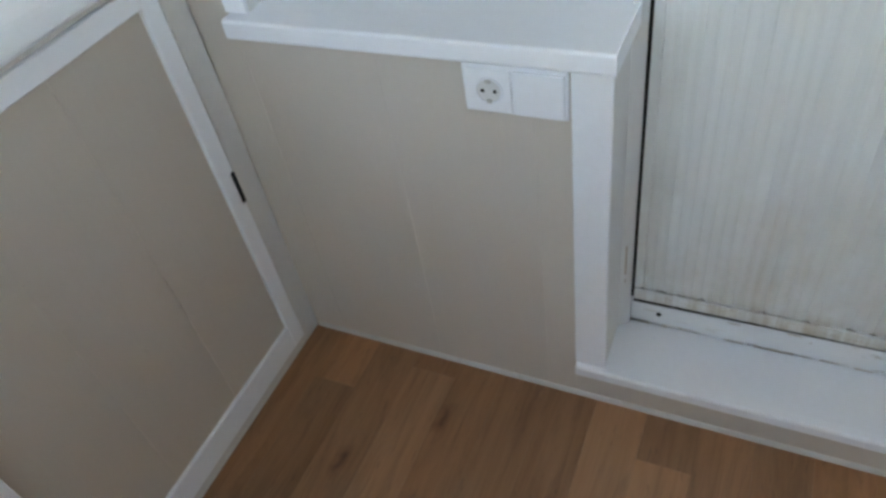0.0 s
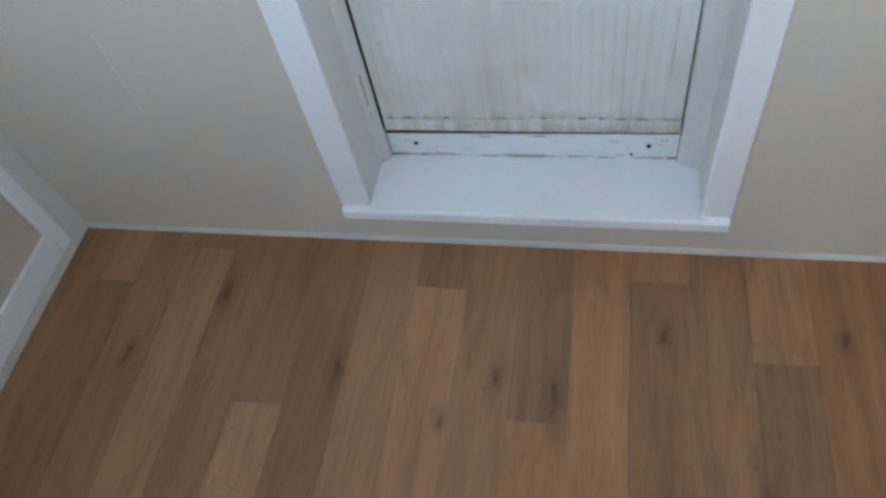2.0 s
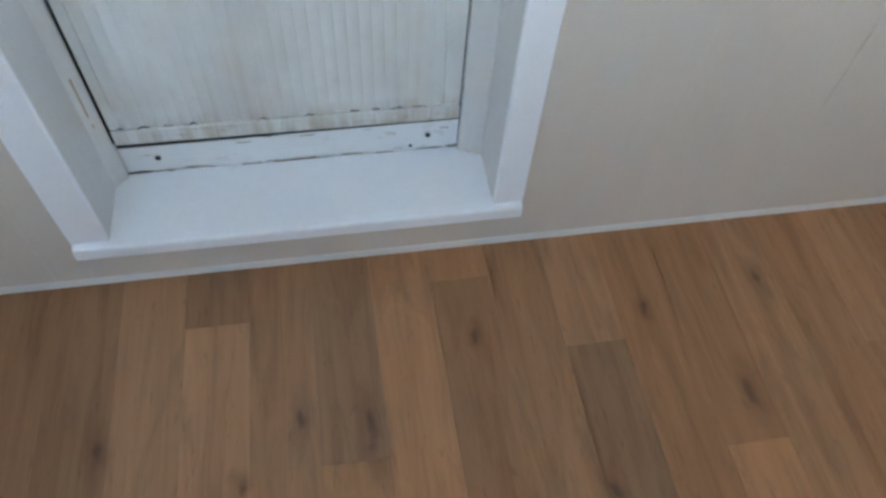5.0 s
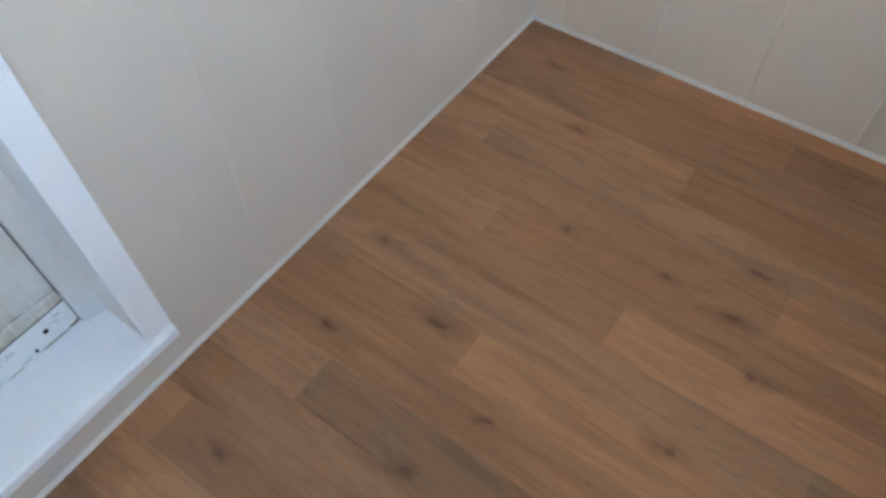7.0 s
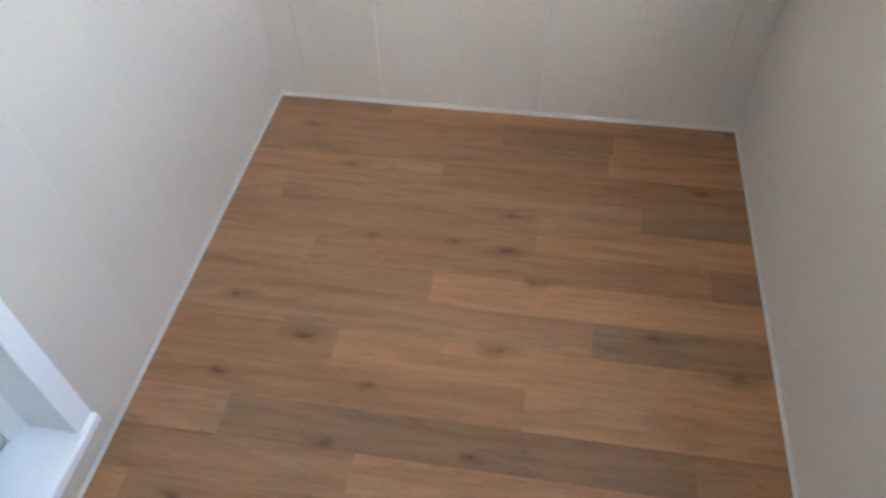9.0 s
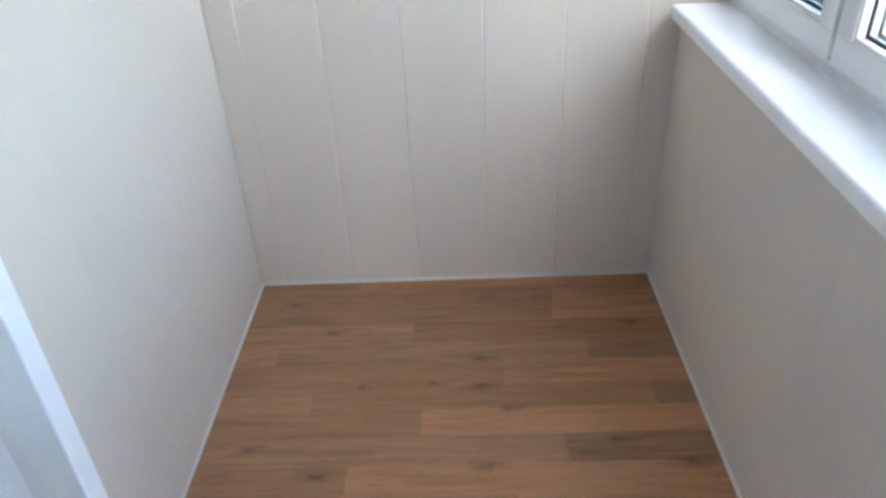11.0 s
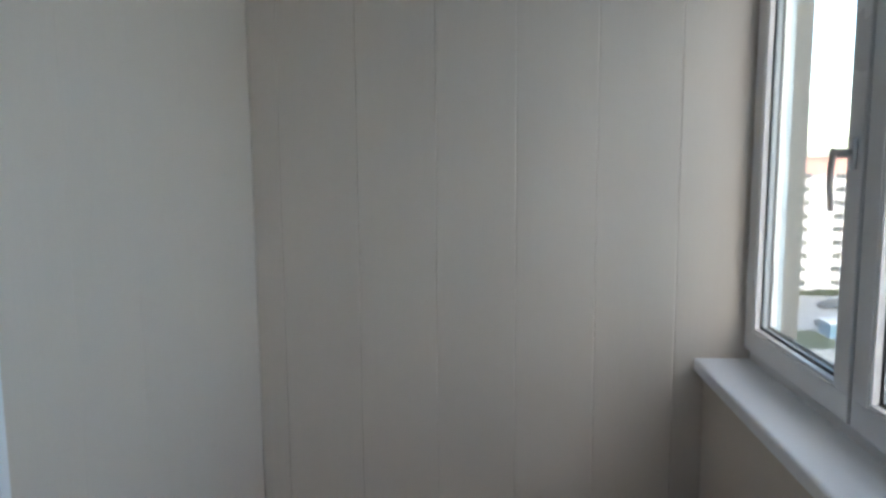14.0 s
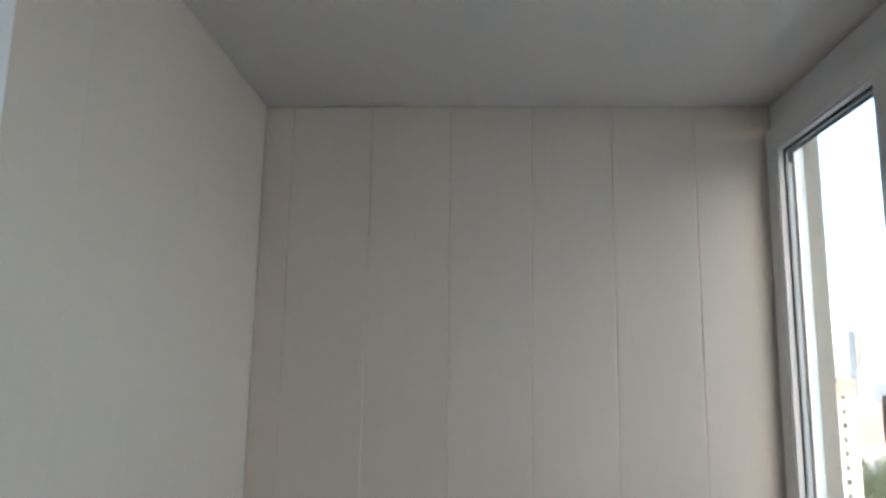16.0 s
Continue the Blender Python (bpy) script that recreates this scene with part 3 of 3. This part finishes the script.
def cabinet_door(x0, x1, hinge_left):
    z0, z1, y0, y1 = 0.030, CT - 0.014, NEAR - 0.026, NEAR
    s, r = 0.038, 0.068
    d = part("door", boxes(((x0 + 0.004, y0, z0 + 0.004), (x1 - 0.004, y0 + 0.004, z1 - 0.004))), WHITE, cabinet, at=((x0 + x1) / 2, NEAR, z0))
    for nm, lo, hi in (("stile", (x0, y0, z0), (x0 + s, y1, z1)), ("stile", (x1 - s, y0, z0), (x1, y1, z1)),
                       ("rail", (x0 + s, y0, z0), (x1 - s, y1 - 0.0005, z0 + r)), ("rail", (x0 + s, y0, z1 - 0.036), (x1 - s, y1 - 0.0005, z1))):
        part(nm, boxes((lo, hi), bevel=0.002), WHITE, d)
    n = 3
    w = (x1 - x0 - 2 * s) / n
    for i in range(n):
        a = x0 + s + i * w
        part("panel", boxes(((a + 0.0001, y0 + 0.0045, z0 + r), (a + w - 0.0001, y1 - 0.009, z1 - 0.036)), bevel=0.0005), DOOR_PANEL, d)
    hx = x0 if hinge_left else x1
    for zc in (0.488,):
        part("hinge", boxes(((hx, NEAR - 0.010, zc - 0.037), (hx + 0.010, NEAR + 0.0035, zc + 0.037)), bevel=0.003, segments=2), RUBBER, d,
             "black hinge knuckle")
    return d


cabinet_door(0.059, W / 2 - 0.0015, True)
cabinet_door(W / 2 + 0.0015, W - 0.059, False)
worktop = tagged(part("worktop", extrude_profile(rounded(NEAR - 0.505, NEAR + 0.018, CT + 0.001, CT + 0.040, 0.012, ("tr", "br")), "x", 0.0015, W - 0.0015), WHITE),
                 "white plastic board lying on the cupboard", "worktop")

# ---- socket and switch ----
socket = thing("power_socket", (0.0, -2.036, 0.735), "white double wall plate with an earthed socket and a blank cover", "socket")
SY0, SY1, SZ0, SZ1 = -2.113, -1.953, 0.694, 0.775
part("plate", boxes(((0.0005, SY0, SZ0), (0.009, SY1, SZ1)), bevel=0.0035, segments=2), WHITE, socket)
part("cover", boxes(((0.0092, SY0 + 0.0785, SZ0 + 0.004), (0.0150, SY1 - 0.004, SZ1 - 0.004)), bevel=0.003, segments=2), WHITE, socket)
part("insert", boxes(((0.0092, SY0 + 0.004, SZ0 + 0.004), (0.0125, SY0 + 0.0765, SZ1 - 0.004)), bevel=0.0015), WHITE, socket)
sc = (SY0 + 0.042, (SZ0 + SZ1) / 2)
bm = bmesh.new()
N = 28
rings = []
for radius, depth in ((0.0225, 0.0126), (0.0215, 0.0140), (0.0195, 0.0140), (0.0185, 0.0128)):
    rings.append([bm.verts.new((depth, sc[0] + radius * math.cos(2 * math.pi * k / N), sc[1] + radius * math.sin(2 * math.pi * k / N))) for k in range(N)])
for a, b in zip(rings, rings[1:]):
    for k in range(N):
        bm.faces.new((a[k], a[(k + 1) % N], b[(k + 1) % N], b[k]))
part("rim", bm, WHITE, socket)
part("well", cylinder(bmesh.new(), (0.0127, sc[0], sc[1]), "x", 0.0182, 0.0006, 28), REVEAL, socket)
# flat near-black discs; the pin holes' shade is in their colour
for dy in (-0.0095, 0.0095):
    part("pin_hole", cylinder(bmesh.new(), (0.0132, sc[0] + dy, sc[1]), "x", 0.0032, 0.0006, 12), DARK, socket)
for dz in (-0.0165, 0.0165):
    part("earth_clip", boxes(((0.0131, sc[0] - 0.004, sc[1] + dz - 0.003), (0.0160, sc[0] + 0.004, sc[1] + dz + 0.003)), bevel=0.0008), STEEL, socket)

# ---- outside, far below ----
GRASS = speckled("grass", (0.04, 0.052, 0.022), 0.95, 0.3, (0.4, 0.4, 0.4), (6, 6, 6), 0.5, False)
EARTH = speckled("dusty_ground", (0.24, 0.225, 0.20), 0.95, 0.2, (0.05, 0.05, 0.05), (2, 2, 2), 0.4, False)
ASPHALT = speckled("asphalt", (0.22, 0.215, 0.21), 0.9, 0.15, (0.2, 0.2, 0.2), (5, 5, 5), 0.3, False)
FACADE = speckled("white_facade", (0.42, 0.42, 0.44), 0.8, 0.06, (0.3, 0.3, 0.3), (4, 4, 4), 0.2, False)
RED = speckled("red_brick_facade", (0.40, 0.20, 0.175), 0.85, 0.12, (0.3, 0.3, 0.3), (4, 4, 4), 0.2, False)
FAR_GLASS = material("far_window_glass", (0.02, 0.024, 0.03), 0.75)[0]
BLUE = speckled("blue_sheet", (0.045, 0.10, 0.16), 0.6, 0.08, (1, 1, 1), (8, 8, 8), 0.1, False)
# distance haze on the far tower is put into this pale bluish colour
HAZE = speckled("pale_far_facade", (0.30, 0.32, 0.35), 0.9, 0.05, (0.1, 0.1, 0.1), (1, 1, 1), 0.1, False)

structure("ground", boxes(((-4800, -4800, GROUND - 1), (4800, 4800, GROUND))), EARTH, "dusty grey-brown city ground far below", "ground")
structure("lawn", boxes(((30, 114.5, GROUND), (57, 127, GROUND + 0.04))), GRASS, "green lawn strip beside the car park", "lawn")
structure("pavement", boxes(((20, 127.1, GROUND), (120, 160, GROUND + 0.05)), ((57.1, 114.5, GROUND), (120, 127.1, GROUND + 0.05))), ASPHALT, "pale asphalt car park far below", "car park")


def apartment_house(x0, x1, y, depth, top, rows, columns, name_label):
    """A slab block: columns are (centre, width, casements)."""
    house = thing("apartment_building", ((x0 + x1) / 2, y + depth / 2, GROUND), name_label, "building")
    part("wall", boxes(((x0, y, GROUND), (x1, y + depth, top - 3.6))), FACADE, house)
    part("wall", boxes(((x0, y, top - 3.6), (x1, y + depth, top))), RED, house, "red upper storeys")
    part("roof", boxes(((x0 - 0.3, y - 0.3, top), (x1 + 0.3, y + depth + 0.3, top + 0.35))), RED, house)
    for z in rows:
        for cx, w, n in columns:
            f = part("window", boxes(((cx - w / 2, y - 0.08, z - 0.72), (cx + w / 2, y - 0.005, z + 0.72))), FACADE, house)
            for i in range(n):
                a = cx - w / 2 + 0.1 + i * (w - 0.1) / n
                part("pane", boxes(((a, y - 0.12, z - 0.62), (a + (w - 0.1) / n - 0.12, y - 0.085, z + 0.62))), FAR_GLASS, f)
    return house


apartment_house(52.0, 83.0, 161, 14, 1.2, [-2.5 - 2.94 * k for k in range(9)], [(60.0, 2.8, 3), (68.0, 2.8, 3), (75.9, 2.8, 3), (80.2, 1.2, 1)],
                "ten-storey white apartment block with red upper floors")
tower = thing("tower_block", (373, 722, GROUND), "pale tall tower block in the hazy distance", "building")
part("shaft", boxes(((366, 716, GROUND), (380, 730, 48))), HAZE, tower)
# dark window stripes across the tower front
for k in range(8):
    part("window_band", boxes(((365.4, 715.4, 12 + 4.2 * k), (372.5, 715.9, 14 + 4.2 * k))), FAR_GLASS, tower)
for x0, x1, y, z in ((90, 118, 205, -16), (118, 150, 240, -14), (150, 200, 300, -12)):
    low = thing("house", ((x0 + x1) / 2, y, GROUND), "low house with a red roof far away", "building", "far low houses")
    part("wall", boxes(((x0, y, GROUND), (x1, y + 12, z))), FACADE, low)
    part("roof", extrude_profile([(y - 0.5, z), (y + 12.5, z), (y + 6, z + 4)], "x", x0 - 0.4, x1 + 0.4), RED, low)

kiosk = thing("garage", (60.0, 123, GROUND), "blue sheet-metal garage with a pale roof", "garage")
part("wall", boxes(((57.2, 121.2, GROUND + 0.05), (63.2, 125.2, GROUND + 2.5))), BLUE, kiosk)
part("roof", boxes(((56.9, 120.9, GROUND + 2.5), (63.5, 125.5, GROUND + 2.75))), FACADE, kiosk)


def car(x, y, turn, paint, label):
    c = thing("car", (x, y, GROUND + 0.05), label, "car", "parked cars")
    c.rotation_euler = (0, 0, radians(turn))
    prof = [(-2.1, 0.3), (2.1, 0.3), (2.15, 0.7), (1.95, 0.88), (1.1, 0.98), (-1.75, 1.0), (-2.1, 0.85)]
    def under(name, bm, mat):
        ob = new(name, to_mesh(name, bm, mat))
        ob.parent = c
        return ob
    under("body", extrude_profile(prof, "y", -0.85, 0.85), paint)
    under("cabin", extrude_profile([(-1.6, 1.0), (1.0, 0.98), (0.45, 1.42), (-1.15, 1.45)], "y", -0.76, 0.76), FAR_GLASS)
    under("roof", extrude_profile([(-1.12, 1.45), (0.42, 1.42), (0.35, 1.48), (-1.05, 1.5)], "y", -0.74, 0.74), paint)
    for wx in (-1.3, 1.3):
        for wy in (-0.8, 0.8):
            under("wheel", cylinder(bmesh.new(), (wx, wy, 0.32), "y", 0.32, 0.2, 14), RUBBER)
    return c


PAINT_W = material("white_car_paint", (0.45, 0.45, 0.46), 0.3)[0]
PAINT_D = material("dark_car_paint", (0.04, 0.05, 0.07), 0.3)[0]
PAINT_S = material("silver_car_paint", (0.22, 0.23, 0.25), 0.3)[0]
for x, y, a, p, l in ((74.9, 153.0, 5, PAINT_W, "white parked car on pale asphalt"), (78.6, 154.0, 8, PAINT_W, "white parked car on pale asphalt"), (82.4, 152.5, 4, PAINT_S, "silver parked car on pale asphalt"),
                      (59.7, 130.0, 80, PAINT_D, "dark grey parked car on pale asphalt"), (68.1, 146.4, 10, PAINT_D, "dark grey parked car on pale asphalt"), (70.6, 149.5, 20, PAINT_S, "silver parked car on pale asphalt"),
                      (86.0, 152.0, 10, PAINT_D, "dark blue parked car on pale asphalt"), (88.5, 148.0, 15, PAINT_S, "silver parked car on pale asphalt"), (84.0, 143.0, 12, PAINT_D, "dark grey parked car on pale asphalt")):
    car(x, y, a, p, l)

LEAF = speckled("foliage", (0.04, 0.058, 0.024), 0.9, 0.35, (0.8, 0.8, 0.8), (9, 9, 9), 0.3, False)
BARK = speckled("bark", (0.12, 0.09, 0.06), 0.9, 0.2, (2, 2, 2), (20, 20, 20), 0.3, False)


def leaf_cloud(centre, size, count, leaf, seed):
    """Many small tilted leaf clumps filling a lumpy volume."""
    r = random.Random(seed)
    verts, faces = [], []
    for _ in range(count):
        while True:
            p = Vector((r.uniform(-1, 1), r.uniform(-1, 1), r.uniform(-1, 1)))
            if 0.35 < p.length < 1 + 0.25 * math.sin(7 * p.x + seed) * math.cos(6 * p.y):
                break
        q = Vector((p.x * size[0], p.y * size[1], p.z * size[2])) + Vector(centre)
        u = Vector((r.uniform(-1, 1), r.uniform(-1, 1), r.uniform(-1, 1))).normalized()
        v = u.orthogonal().normalized()
        s = leaf * r.uniform(0.6, 1.4)
        n = len(verts)
        verts += [q - u * s, q + v * s * 0.6, q + u * s, q - v * s * 0.6]
        faces.append((n, n + 1, n + 2, n + 3))
    me = bpy.data.meshes.new("crown")
    me.from_pydata([tuple(v) for v in verts], [], faces)
    me.materials.append(LEAF)
    return me


def tree(x, y, h, seed):
    t = thing("tree", (x, y, GROUND), "green leafy tree by the car park", "tree", "trees")
    bm = bmesh.new()
    bmesh.ops.create_cone(bm, cap_ends=True, segments=8, radius1=0.22, radius2=0.08, depth=h * 0.6, matrix=Matrix.Translation((0, 0, h * 0.3)))
    for k in range(5):
        a = k * 1.26 + seed
        m = Matrix.Translation((0, 0, h * (0.35 + 0.05 * k))) @ Matrix.Rotation(a, 4, "Z") @ Matrix.Rotation(radians(50), 4, "Y") @ Matrix.Translation((0, 0, h * 0.13))
        bmesh.ops.create_cone(bm, cap_ends=True, segments=6, radius1=0.09, radius2=0.03, depth=h * 0.26, matrix=m)
    ob = new("trunk", to_mesh("trunk", bm, BARK))
    ob.parent = t
    cr = new("crown", leaf_cloud((0, 0, h * 0.66), (h * 0.3, h * 0.3, h * 0.36), 900, 0.32, seed))
    cr.parent = t


for i, (x, y, h) in enumerate(((86, 163, 9), (90, 166, 11), (95, 172, 10), (89, 175, 12), (101, 182, 11), (95, 187, 12), (108, 197, 12), (86.5, 158, 6))):
    tree(x, y, h, i + 1)
hedge = new("hedge", leaf_cloud((70, 160.2, GROUND + 0.8), (14, 0.7, 0.9), 1600, 0.2, 20))
tagged(hedge, "low green hedge along the building foot", "hedge", kind="stuff")

# ---- cladding panels, one by one ----
PITCH = 0.25


def panel_box(lo, hi, parent, edge=0.0028):
    c = [(a + b) / 2 for a, b in zip(lo, hi)]
    bm = boxes((lo, hi), bevel=edge)
    return part("panel", bm, PANEL, parent, at=(c[0], c[1], lo[2]))


def cut(a, b, phase):
    """Pieces of the stretch a..b between seams at phase + n * PITCH."""
    marks = [a] + [phase + PITCH * n for n in range(-40, 40) if a + 0.012 < phase + PITCH * n < b - 0.012] + [b]
    return list(zip(marks, marks[1:]))


g = 0.0001
for a, b in cut(0.0, 1.574, 0.092):
    panel_box((a + g, 0.0, 0.0), (b - g, 0.0118, H - 0.001), wall_north)
for lo, hi, z0, z1 in ((NEAR - 0.45, -2.5155, 0.0, H - 0.001), (-2.515, -1.9505, 0.0, 0.7875), (-1.9445, -1.2285, HEAD + 0.046, H - 0.001), (-1.2275, -0.0005, 0.0, H - 0.001)):
    for a, b in cut(lo, hi, -2.01):
        panel_box((-0.0118, a + g, z0), (0.0, b - g, z1), wall_west, 0.0003)
for a, b in cut(NEAR - 0.45, -0.0005, -0.13):
    panel_box((W, a + g, 0.0), (W + 0.0118, b - g, SILL_Z - 0.045), wall_east, 0.0003)

# ---- floor planks, one by one ----
ROW0, ROW = -1.185, 0.1028
joints = {11: ((0.375, 1.395), (0.85, 1.12, 0.8)), 10: ((0.738, 1.07), (1.0, 0.78, 1.08)), 9: ((1.058,), (0.95, 1.15)), 8: ((0.58,), (1.08, 0.88)),
          7: ((0.14, 1.145), (1.15, 1.0, 0.85)), 6: ((0.872,), (0.92, 1.15)), 5: ((0.284, 1.313), (1.15, 0.98, 0.75)), 4: ((0.622,), (0.95, 1.32)),
          3: ((1.025,), (1.02, 0.82)), 2: ((0.425,), (0.93, 1.28)), 1: ((0.88,), (0.94, 1.2)), 0: ((0.225, 1.244), (1.15, 0.8, 1.0)),
          -1: ((0.537,), (0.9, 1.2)), -2: ((0.073, 1.09), (1.14, 0.84, 1.0)), -3: ((0.75,), (1.18, 1.0)), -4: ((0.369, 1.39), (0.85, 1.15, 0.9)),
          -5: ((0.92,), (1.06, 0.9)), -6: ((0.112, 1.13), (0.82, 1.28, 0.9)), -7: ((0.80,), (1.12, 0.92)), -8: ((0.62,), (0.86, 1.05)),
          -9: ((0.382,), (0.82, 1.2)), -10: ((0.95,), (0.92, 1.05)), -11: ((0.046, 1.06), (0.8, 1.12, 0.95)), -12: ((0.573,), (0.85, 1.0)),
          -13: ((0.138, 1.15), (1.1, 0.8, 1.0)), -14: ((0.7,), (0.9, 1.0))}
rng = random.Random(11)
for k in range(-18, 12):
    y0, y1 = ROW0 + ROW * k, min(ROW0 + ROW * (k + 1), -0.0006)
    xs, tones = joints.get(k, ((rng.uniform(0.3, 1.1),), (rng.uniform(0.85, 1.1), rng.uniform(0.85, 1.1))))
    ends = [0.0006, *xs, W - 0.0006]
    for (a, b), tone in zip(zip(ends, ends[1:]), tones):
        e = 0.0001
        ob = part("plank", boxes(((a + e, y0 + e, -0.006), (b - e, y1 - e, 0.0)), bevel=0.00025), WOOD, floor, at=((a + b) / 2, (y0 + y1) / 2, 0.0))
        warm, deep = rng.uniform(-0.05, 0.05), rng.uniform(0.90, 0.99)
        t = (1 + 0.9 * (tone - 1)) * deep
        ob.color = (t * (1 + warm * 0.6), t * (1 - warm * 0.4), t * (1 - warm * 1.6), 1)
